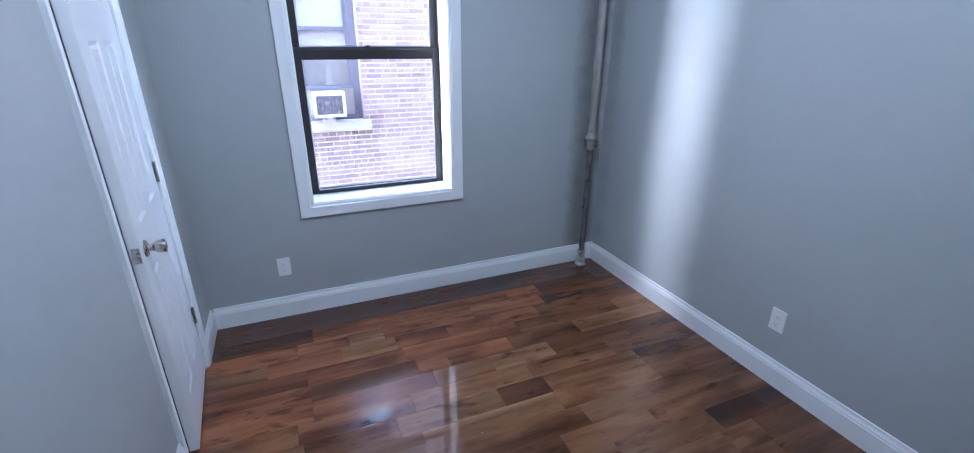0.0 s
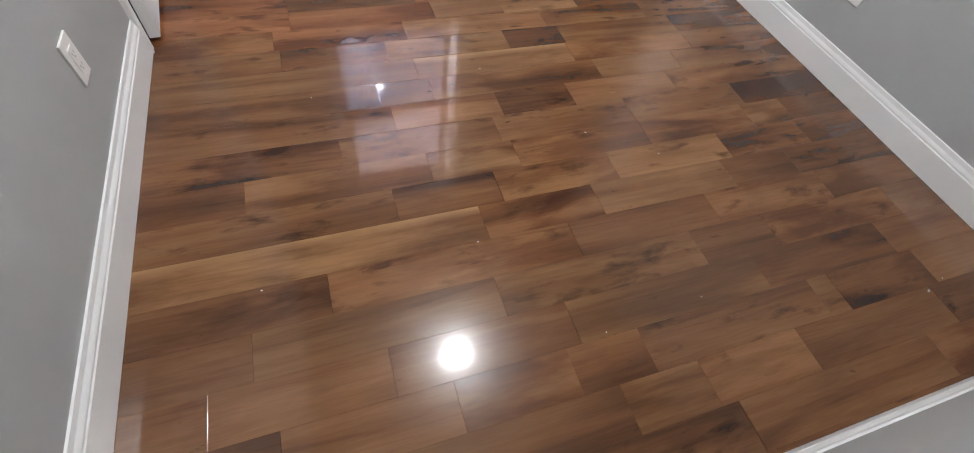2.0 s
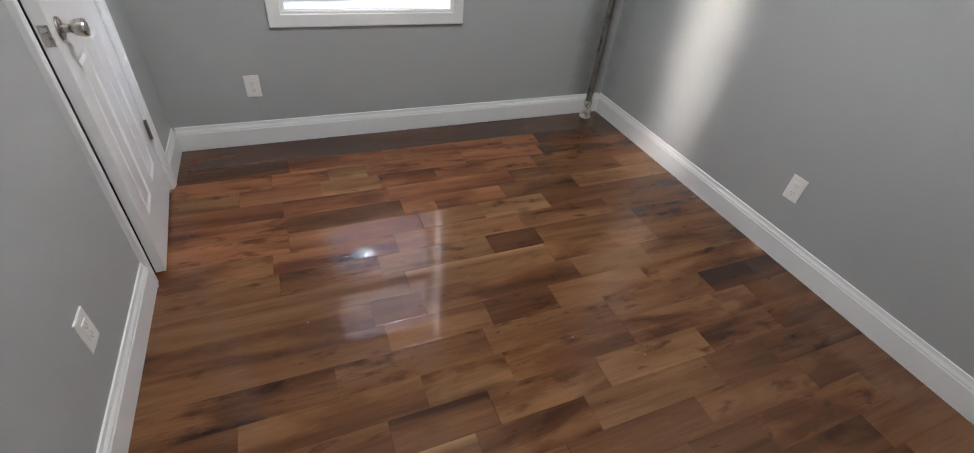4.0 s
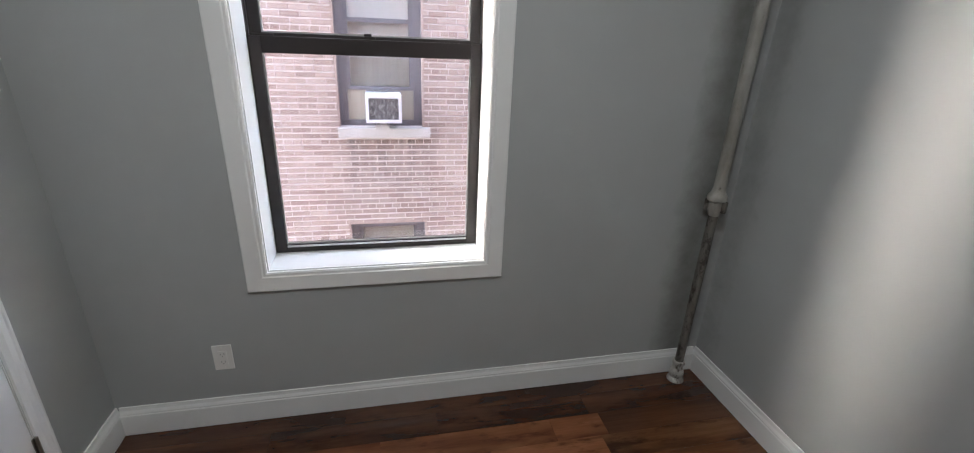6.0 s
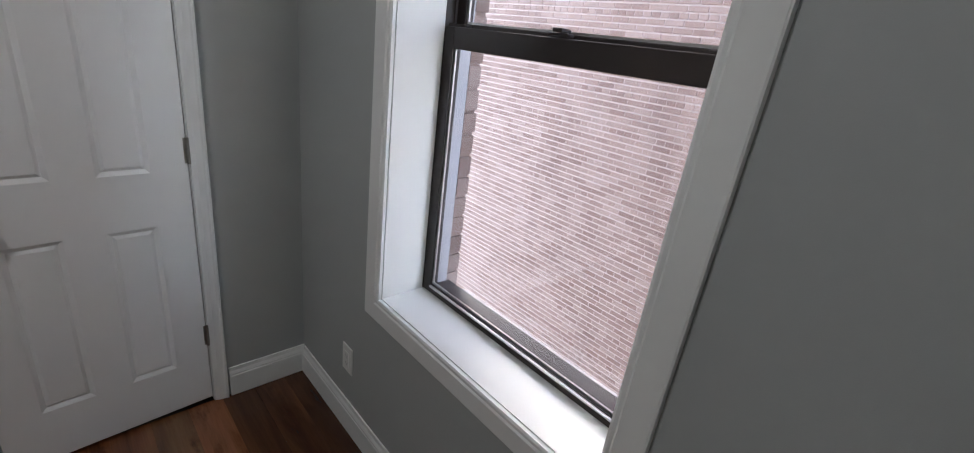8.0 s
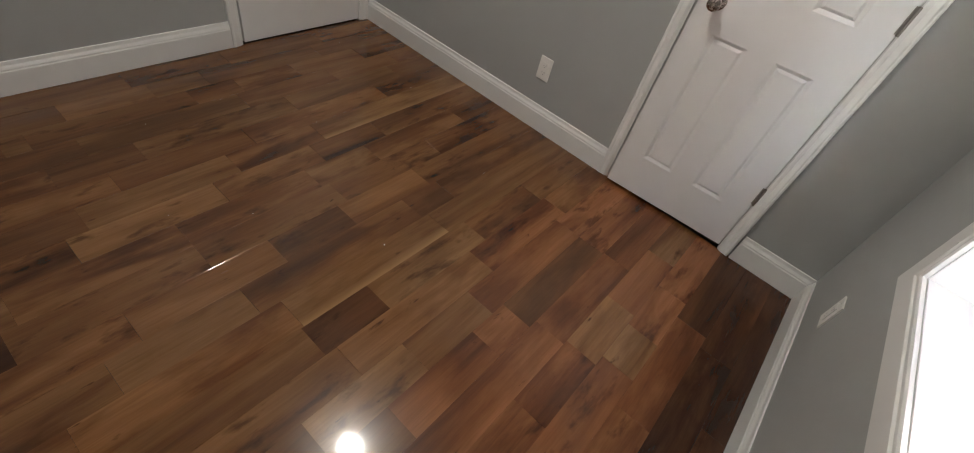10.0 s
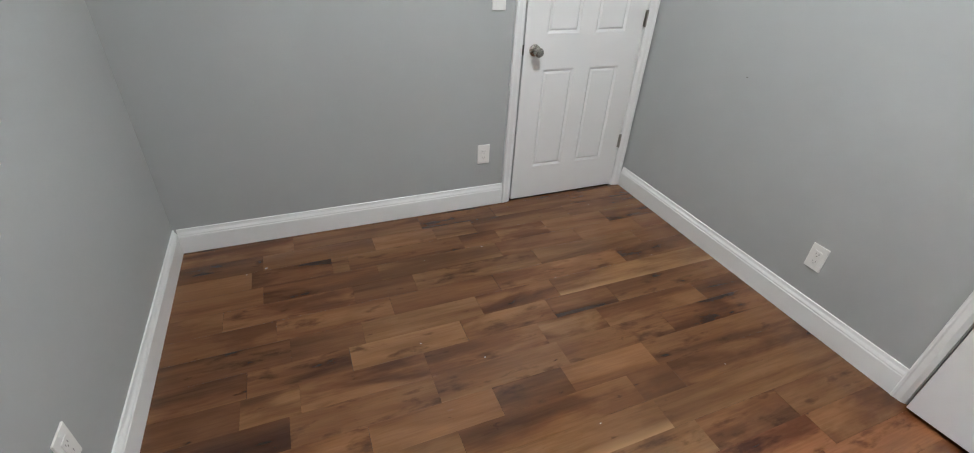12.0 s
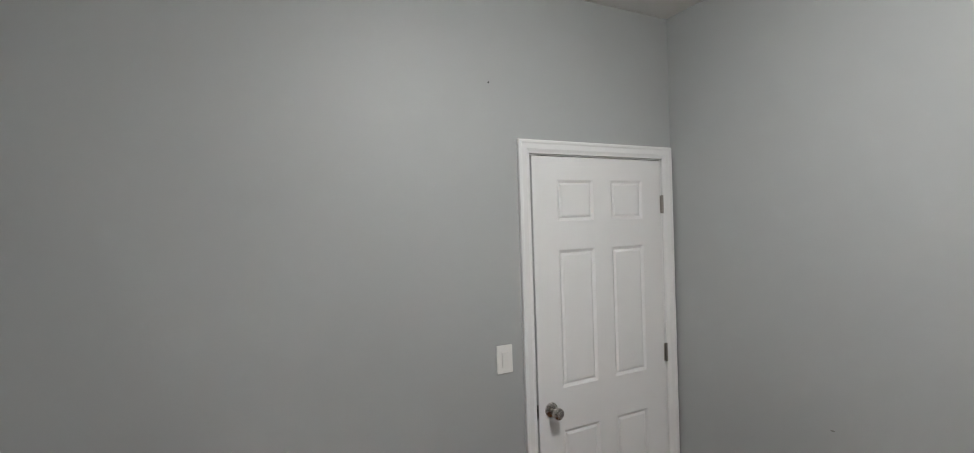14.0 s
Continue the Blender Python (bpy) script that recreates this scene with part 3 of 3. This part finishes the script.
def far_window(x0, x1, z0, z1, ac):
    y = NY + 0.10
    f = 0.10
    wn = part("window", boxes((x0, x0 + f, y, y + 0.09, z0, z1), (x1 - f, x1, y, y + 0.09, z0, z1), (x0 + f, x1 - f, y, y + 0.09, z1 - 0.09, z1), (x0 + f, x1 - f, y, y + 0.09, z0, z0 + 0.07)),
              GREYFRAME, nb, "grey painted double-hung window")
    part("reveal", boxes((x0 - 0.022, x0 + 0.004, NY - 0.004, y - 0.002, z0, z1 + 0.024), (x1 - 0.004, x1 + 0.022, NY - 0.004, y - 0.002, z0, z1 + 0.024),
                         (x0 + 0.004, x1 - 0.004, NY - 0.004, y - 0.002, z1 - 0.004, z1 + 0.024)), BRICKS, wn, "brick-lined window opening")
    mid = z0 + 1.22 if ac else z0 + 1.0
    part("upper_sash", boxes((x0 + f, x0 + f + 0.05, y + 0.05, y + 0.085, mid, z1 - 0.09), (x1 - f - 0.05, x1 - f, y + 0.05, y + 0.085, mid, z1 - 0.09),
                             (x0 + f + 0.05, x1 - f - 0.05, y + 0.05, y + 0.085, mid - 0.02, mid + 0.02)), GREYFRAME, wn)
    b0 = z0 + 0.43 if ac else z0 + 0.07
    part("lower_sash", boxes((x0 + f, x0 + f + 0.05, y + 0.012, y + 0.046, b0, mid), (x1 - f - 0.05, x1 - f, y + 0.012, y + 0.046, b0, mid),
                             (x0 + f + 0.05, x1 - f - 0.05, y + 0.012, y + 0.046, b0, b0 + 0.045), (x0 + f + 0.05, x1 - f - 0.05, y + 0.012, y + 0.046, mid - 0.03, mid)), GREYFRAME, wn)
    g = part("pane", boxes((x0 + f + 0.05, x1 - f - 0.05, y + 0.064, y + 0.067, z0 + 0.07, z1 - 0.09)), FARGLASS, wn)
    g.visible_shadow = False
    bm = bmesh.new()
    n = 60
    cols = [[bm.verts.new((x0 + f + (x1 - x0 - 2 * f) * i / n, y + 0.125 + 0.0008 * math.sin(i * 1.7) + 0.0022 * math.sin(i * 0.6), z)) for z in (z0 + 0.05, z1 - 0.05)] for i in range(n + 1)]
    for a, b in zip(cols, cols[1:]):
        bm.faces.new((a[0], b[0], b[1], a[1]))
    bmesh.ops.solidify(bm, geom=list(bm.faces), thickness=0.004)
    part("curtain", bm, CURTAIN, wn, "cream cloth curtain behind the glass")
    if ac:
        part("roller_shade", soft_box(x0 + f + 0.004, x1 - f - 0.004, y + 0.1, y + 0.108, mid - 0.42, z1 - 0.06, 0.002), SHADE, wn, "white roller shade drawn half down")
    if ac:
        for a, b in ((x0 + f + 0.002, 0.93), (1.347, x1 - f - 0.002)):
            part("filler_panel", boxes((a, b, y + 0.03, y + 0.045, z0 + 0.07, b0)), FILLER, wn, "beige side panel beside the air conditioner")
    part("room_back", boxes((x0 - 0.1, x1 + 0.1, NY + 0.302, NY + 0.35, z0 - 0.1, z1 + 0.1)), CURTAIN, wn)
    return wn


far_window(*holes[0], True)
far_window(*holes[1], False)
far_window(*holes[2], False)
part("window_ledge", soft_box(0.585, 1.70, NY - 0.09, NY + 0.098, 0.41, 0.528, 0.012), STONE, nb, "weathered stone ledge with drip stains")
part("window_ledge", soft_box(0.572, 1.688, NY - 0.09, NY + 0.098, 3.58, 3.698, 0.012), STONE, nb, "weathered stone ledge")

ac = thing("air_conditioner", "white window air conditioner above the stone ledge", "air conditioner", at=(1.138, NY - 0.1, 0.53))
AX0, AX1, AZ0, AZ1 = -0.207, 0.207, 0.088, 0.408
part("case", boxes((AX0, AX0 + 0.035, -0.14, 0.24, AZ0, AZ1), (AX1 - 0.035, AX1, -0.14, 0.24, AZ0, AZ1), (AX0 + 0.035, AX1 - 0.035, -0.14, 0.24, AZ1 - 0.035, AZ1),
                   (AX0 + 0.035, AX1 - 0.035, -0.14, 0.24, AZ0, AZ0 + 0.035)), ACWHITE, ac)
part("coil", boxes((AX0 + 0.035, AX1 - 0.035, -0.115, -0.10, AZ0 + 0.035, AZ1 - 0.035)), ACCOIL, ac, "dark grimy condenser coil")
for i in range(9):
    z = AZ0 + 0.06 + i * 0.025
    part("slat", boxes((AX0 + 0.035, AX1 - 0.035, -0.13, -0.127, z, z + 0.004)), ACCOIL, ac)
part("support", soft_box(-0.10, 0.06, -0.06, 0.1, -0.002, 0.05, 0.004), STONE, ac, "pale wooden block under the unit")
part("support", soft_box(-0.05, 0.03, -0.05, 0.1, 0.0501, 0.087, 0.004), STONE, ac)

# added glowing sheet in the alley gap; helps throw the east wall's band
HAZE, _t, _b = shader("glowing_haze_sheet")
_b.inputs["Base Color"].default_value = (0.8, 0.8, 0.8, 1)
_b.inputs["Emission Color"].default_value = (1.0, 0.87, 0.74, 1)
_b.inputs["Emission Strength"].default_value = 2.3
structure("backdrop", boxes((-0.3, 0.3, -12, 9.7, GROUND, 48.0)), HAZE, "glowing sheet standing in for the bright hazy distance beyond the alley", "backdrop").matrix_basis = pose(1.1 - 46.6, 3.1 + 29.1, 0, 0, 0, 148)

# ---- fittings in the room ----
lamp = thing("ceiling_light", "round white flush ceiling light, switched on", "ceiling light", at=(1.18, 1.345, H))
part("base", lathe([(0, 0), (0.078, 0), (0.078, -0.010), (0.074, -0.016), (0.067, -0.018), (0.067, -0.006), (0, -0.006)], 48), PLASTIC, lamp, "white rim", True)
part("diffuser", lathe([(0.0655, -0.012), (0.0655, -0.020), (0.060, -0.032), (0.046, -0.042), (0.024, -0.048), (0, -0.050)], 48), LAMPGLOW, lamp, "glowing white diffuser", True)


def plate(parent):
    part("plate", soft_box(-0.037, 0.037, 0.0, 0.006, -0.059, 0.059, 0.0025), PLASTIC, parent)
    for z in (-0.049, 0.049):
        part("screw", lathe([(0, 0.0012), (0.0022, 0.0012), (0.003, 0.0)], 10), PLASTIC, parent, "", True, pose(0, 0.006, z, -90))


def outlet(m, label):
    o = thing("wall_outlet", label, "outlet", "wall outlets")
    plate(o)
    body = part("receptacle", soft_box(-0.0165, 0.0165, 0.0061, 0.0085, -0.033, 0.033, 0.001), PLASTIC, o)
    for z in (-0.018, 0.018):
        for x, h in ((-0.0065, 0.0045), (0.0065, 0.0035)):
            part("slot", boxes((x - 0.0011, x + 0.0011, 0.0084, 0.0088, z - h, z + h)), SLOTGREY, body)
        part("earth_hole", lathe([(0, 0.0004), (0.0022, 0.0004), (0.0022, 0)], 10), SLOTGREY, body, "", False, pose(0, 0.0084, z - 0.010, -90))
    o.matrix_basis = m
    return o


outlet(pose(0.436, D, 0.338, 0, 0, 180), "white duplex outlet below the window")
outlet(pose(W, 1.356, 0.350, 0, 0, 90), "white duplex outlet beside the band of light")
outlet(pose(0, 1.377, 0.330, 0, 0, -90), "white duplex outlet between the two doors")
outlet(pose(1.041, 0, 0.348), "white duplex outlet beside the entry door")
sw = thing("light_switch", "white rocker light switch beside the entry door", "switch")
plate(sw)
part("bezel", soft_box(-0.0165, 0.0165, 0.0061, 0.0078, -0.033, 0.033, 0.0006), PLASTIC, sw)
rk = boxes((-0.0145, 0.0145, 0.0078, 0.0105, -0.031, 0.031))
for v in rk.verts:
    if v.co.y > 0.01 and v.co.z > 0:
        v.co.y += 0.003
part("rocker", rk, PLASTIC, sw)
sw.matrix_basis = pose(0.998, 0, 1.184)

pipe = thing("heating_pipe", "old painted steam riser pipe with a coupling", "pipe", at=(2.545, 2.853, 0))
part("pipe", lathe([(0.0, 0.004), (0.021, 0.004), (0.0205, 0.30), (0.0215, 0.62), (0.021, 0.945)], 24), PIPE_LOW, pipe, "thin flaking lower pipe", True)
part("upper_pipe", lathe([(0.026, 1.0), (0.0265, 1.6), (0.026, 2.2), (0.0265, H - 0.001)], 24), PIPE, pipe, "cream painted upper pipe", True)
coupling = part("coupling", lathe([(0.021, 0.905), (0.027, 0.915), (0.030, 0.935), (0.030, 0.972), (0.040, 0.976), (0.043, 0.982), (0.043, 0.994), (0.039, 1.003), (0.031, 1.012), (0.028, 1.028),
                                    (0.026, 1.034)], 24), PIPE, pipe, "thick painted coupling ring", True)
for side in (-1, 1):
    lug = soft_box(0.026, 0.047, -0.012, 0.012, 0.925, 0.976, 0.004)
    part("lug", lug, PIPE_LOW, coupling, "dark rusty lug", False, pose(0, 0, 0, 0, 0, 35 + 90 * side))
part("floor_collar", lathe([(0.021, 0.118), (0.029, 0.115), (0.031, 0.102), (0.0265, 0.088), (0.027, 0.064), (0.034, 0.054), (0.036, 0.034), (0.030, 0.022), (0.040, 0.010), (0.042, 0.002), (0.042, 0.0)], 24), MASTIC, pipe, "pale flaking fitting at the floor", True)


# ---- neighbour's bricks ----
def brick_mesh(l, h, d=0.006):
    bm = bmesh.new()
    e = 0.003
    back = [bm.verts.new((x, 0, z)) for x, z in ((0, 0), (l, 0), (l, h), (0, h))]
    front = [bm.verts.new((x, -d, z)) for x, z in ((e, e), (l - e, e), (l - e, h - e), (e, h - e))]
    bm.faces.new(front)
    for i in range(4):
        bm.faces.new((back[i], back[(i + 1) % 4], front[(i + 1) % 4], front[i]))
    return bm


COURSE, BL, JOINT, HEAD = 0.0712, 0.210, 0.0175, 0.009
rng = random.Random(5)
whole = brick_mesh(BL, COURSE - JOINT)
bmesh.ops.recalc_face_normals(whole, faces=whole.faces)
brick_data = bpy.data.meshes.new("brick")
whole.to_mesh(brick_data)
whole.free()
brick_data.materials.append(BRICK)
verts, faces, count = [], [], 0
row = 0
z = -3.1
while z < NTOP - 0.08:
    x = NX0
    while x < 5.5:
        l = BL if row % 6 else 0.096
        if x == NX0 and row % 2:
            l = 0.096
        x1 = x + l
        zz1 = z + COURSE - JOINT
        a, b = x, x1
        for h in holes:
            if zz1 > h[2] + 0.02 and z < h[3] - 0.02:
                if a >= h[0] - 0.02 and b <= h[1] + 0.02:
                    a = b
                elif a < h[0] < b:
                    b = h[0]
                elif a < h[1] < b:
                    a = h[1]
        if 0.585 - 0.2 < x < 1.70 and 0.40 < zz1 and z < 0.53:
            if a >= 0.58 and b <= 1.71:
                a = b
            elif a < 0.58 < b:
                b = 0.58
            elif a < 1.705 < b:
                a = 1.705
        if 3.57 < zz1 and z < 3.70 and b > 0.572 and a < 1.688:
            if a < 0.572:
                b = 0.57
            elif b > 1.688:
                a = 1.69
            else:
                a = b
        if b - a > 0.03:
            dy = rng.uniform(-0.0015, 0.003)
            near = -1.1 < x < 0.45 and -0.6 < z < 1.45 and b - a == BL and count < 290
            if near:
                ob = new("brick", brick_data)
                ob.location = (a, NY + 0.004 + dy, z)
                ob.parent = nb
                count += 1
            else:
                d, e, h2 = 0.006, 0.003, COURSE - JOINT
                k = len(verts)
                y0 = NY + 0.004 + dy
                verts += [(a, y0, z), (b, y0, z), (b, y0, z + h2), (a, y0, z + h2),
                          (a + e, y0 - d, z + e), (b - e, y0 - d, z + e), (b - e, y0 - d, z + h2 - e), (a + e, y0 - d, z + h2 - e)]
                faces += [(k + 4, k + 5, k + 6, k + 7), (k, k + 1, k + 5, k + 4), (k + 1, k + 2, k + 6, k + 5), (k + 2, k + 3, k + 7, k + 6), (k + 3, k, k + 4, k + 7)]
        x = x1 + HEAD
    z += COURSE
    row += 1
me = bpy.data.meshes.new("brickwork")
me.from_pydata(verts, [], faces)
me.materials.append(BRICKS)
bw = tagged(new("brickwork", me), kind="stuff")
bw.parent = nb

# ---- floor planks ----
ROW = 0.127
ROW0 = 0.029 - ROW


def plank(x0, x1, k, tone, drop=0.0):
    y0, y1 = ROW0 + k * ROW, ROW0 + (k + 1) * ROW
    y0, y1 = max(y0, 0.001), min(y1, D - 0.001)
    gx, gy, c = rng.choice((0.00012, 0.00012, 0.0002, 0.0007)), 0.00012, 0.0006
    lean = rng.uniform(-0.0002, 0.0002)               # boards lie a little out of level
    xa, xb, ya, yb = x0 + gx, x1 - gx, y0 + gy, y1 - gy
    bm = bmesh.new()
    lo = [bm.verts.new(p) for p in ((xa, ya, -0.013), (xb, ya, -0.013), (xb, yb, -0.013), (xa, yb, -0.013))]
    tops = (-drop - lean, -drop - lean, -drop + lean, -drop + lean)
    mi = [bm.verts.new((v.co.x, v.co.y, z - 0.00022)) for v, z in zip(lo, tops)]
    ins = ((xa + c, ya + c), (xb - c, ya + c), (xb - c, yb - c), (xa + c, yb - c))
    hi = [bm.verts.new((x, y, z)) for (x, y), z in zip(ins, tops)]
    bm.faces.new(hi)
    for a, b in ((lo, mi), (mi, hi)):
        for i in range(4):
            bm.faces.new((a[i], a[(i + 1) % 4], b[(i + 1) % 4], b[i]))
    part("plank", bm, WOODS[tone], floor)


def plank_row(k, *boards):
    """Boards of a row from the west wall: tone letter and the place where each ends."""
    x = 0.001
    for b in boards:
        end = min(float(b[1:]), W - 0.001)
        plank(x, end, k, b[0], rng.choice((0.0004, 0.0004, 0.0008, 0.0012)))
        x = end


plank_row(0, "d0.9", "d1.3", "m2.69")
plank_row(1, "m0.45", "m1.0", "d1.46", "m2.15", "m2.69")
plank_row(2, "m0.55", "m1.17", "l1.41", "m1.75", "m2.3", "d2.69")
plank_row(3, "m0.35", "m0.76", "m1.07", "d1.29", "m1.9", "l1.98", "d2.35", "m2.69")
plank_row(4, "m0.2", "m0.62", "d1.12", "l1.77", "d2.3", "m2.69")
plank_row(5, "m0.3", "l0.95", "l1.62", "d1.91", "m2.46", "m2.69")
plank_row(6, "d0.5", "m1.24", "d1.76", "m2.25", "d2.69")
plank_row(7, "s0.98", "d1.38", "l1.91", "d2.2", "d2.69")
plank_row(8, "m0.73", "d1.07", "m1.5", "l1.98", "d2.36", "d2.69")
plank_row(9, "d0.3", "m0.87", "l1.18", "m1.7", "m2.18", "l2.38", "d2.69")
plank_row(10, "m0.6", "m1.15", "m1.7", "m2.22", "k2.69")
plank_row(11, "m0.8", "m1.2", "d1.5", "m1.97", "m2.69")
plank_row(12, "m0.77", "d0.97", "m1.68", "l2.07", "m2.69")
plank_row(13, "l0.94", "s1.61", "m2.2", "d2.69")
plank_row(14, "m0.45", "m0.85", "l1.36", "k1.62", "m2.2", "d2.69")
# rows 15 to 21: red wood with the window's daylight painted into it
plank_row(15, "m0.43", "r0.95", "m1.58", "m2.1", "d2.69")
plank_row(16, "r0.5", "r1.1", "m1.42", "l1.79", "d2.3", "d2.69")
plank_row(17, "r0.5", "d1.04", "r1.21", "r1.59", "d2.04", "l2.69")
plank_row(18, "r0.49", "r1.0", "r1.7", "d2.42", "l2.69")
plank_row(19, "l0.3", "r0.68", "l0.98", "r1.29", "r1.9", "d2.69")
plank_row(20, "r0.45", "r0.73", "l0.93", "r1.5", "r2.0", "d2.69")
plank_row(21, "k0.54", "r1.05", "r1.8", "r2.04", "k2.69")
# shade under the window is put into these two rows' dark tone
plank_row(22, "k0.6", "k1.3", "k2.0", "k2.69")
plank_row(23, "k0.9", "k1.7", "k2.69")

# ---- specks of dried paint left on the boards ----
bm = bmesh.new()
for _ in range(13):
    x, y, r = rng.uniform(0.3, 2.5), rng.uniform(0.2, 2.7), rng.uniform(0.001, 0.0025)
    a = rng.uniform(0, 3)
    ring = [bm.verts.new((x + r * rng.uniform(0.7, 1.4) * math.cos(a + i * 1.05), y + r * rng.uniform(0.6, 1.2) * math.sin(a + i * 1.05), 0.0002)) for i in range(6)]
    top = bm.verts.new((x, y, 0.0012))
    for i in range(6):
        bm.faces.new((ring[i], ring[(i + 1) % 6], top))
tagged(part("paint_specks", bm, PLASTIC), "tiny white paint specks scattered on the floor", "paint specks", kind="stuff")

# ---- small marks on walls and floor ----
def fleck(label, size, depth, material, m):
    """A shallow fleck: an uneven rim about a low middle, lying in u and z."""
    bm = bmesh.new()
    n = 9
    ring = []
    for i in range(n):
        a = 2 * math.pi * i / n
        k = rng.uniform(0.7, 1.25)
        ring.append(bm.verts.new((size[0] * k * math.cos(a), 0.0003, size[1] * k * math.sin(a))))
    top = bm.verts.new((0, depth, 0))
    for i in range(n):
        bm.faces.new((ring[i], ring[(i + 1) % n], top))
    mark = tagged(part("paint_fleck", bm, material), label, "mark")
    mark.matrix_basis = m


fleck("small dark nail hole in the grey wall", (0.004, 0.004), 0.0006, DARKSLOT, pose(1.032, 0, 2.336))
fleck("pale scuffed fleck on the grey wall", (0.009, 0.003), 0.0012, SLOTGREY, pose(0, 0.723, 0.935, 0, 12, -90))
fleck("smear of dried white paint on the floorboards", (0.007, 0.004), 0.0008, STONE, pose(2.286, 0.268, 0, 90, 0, 20))
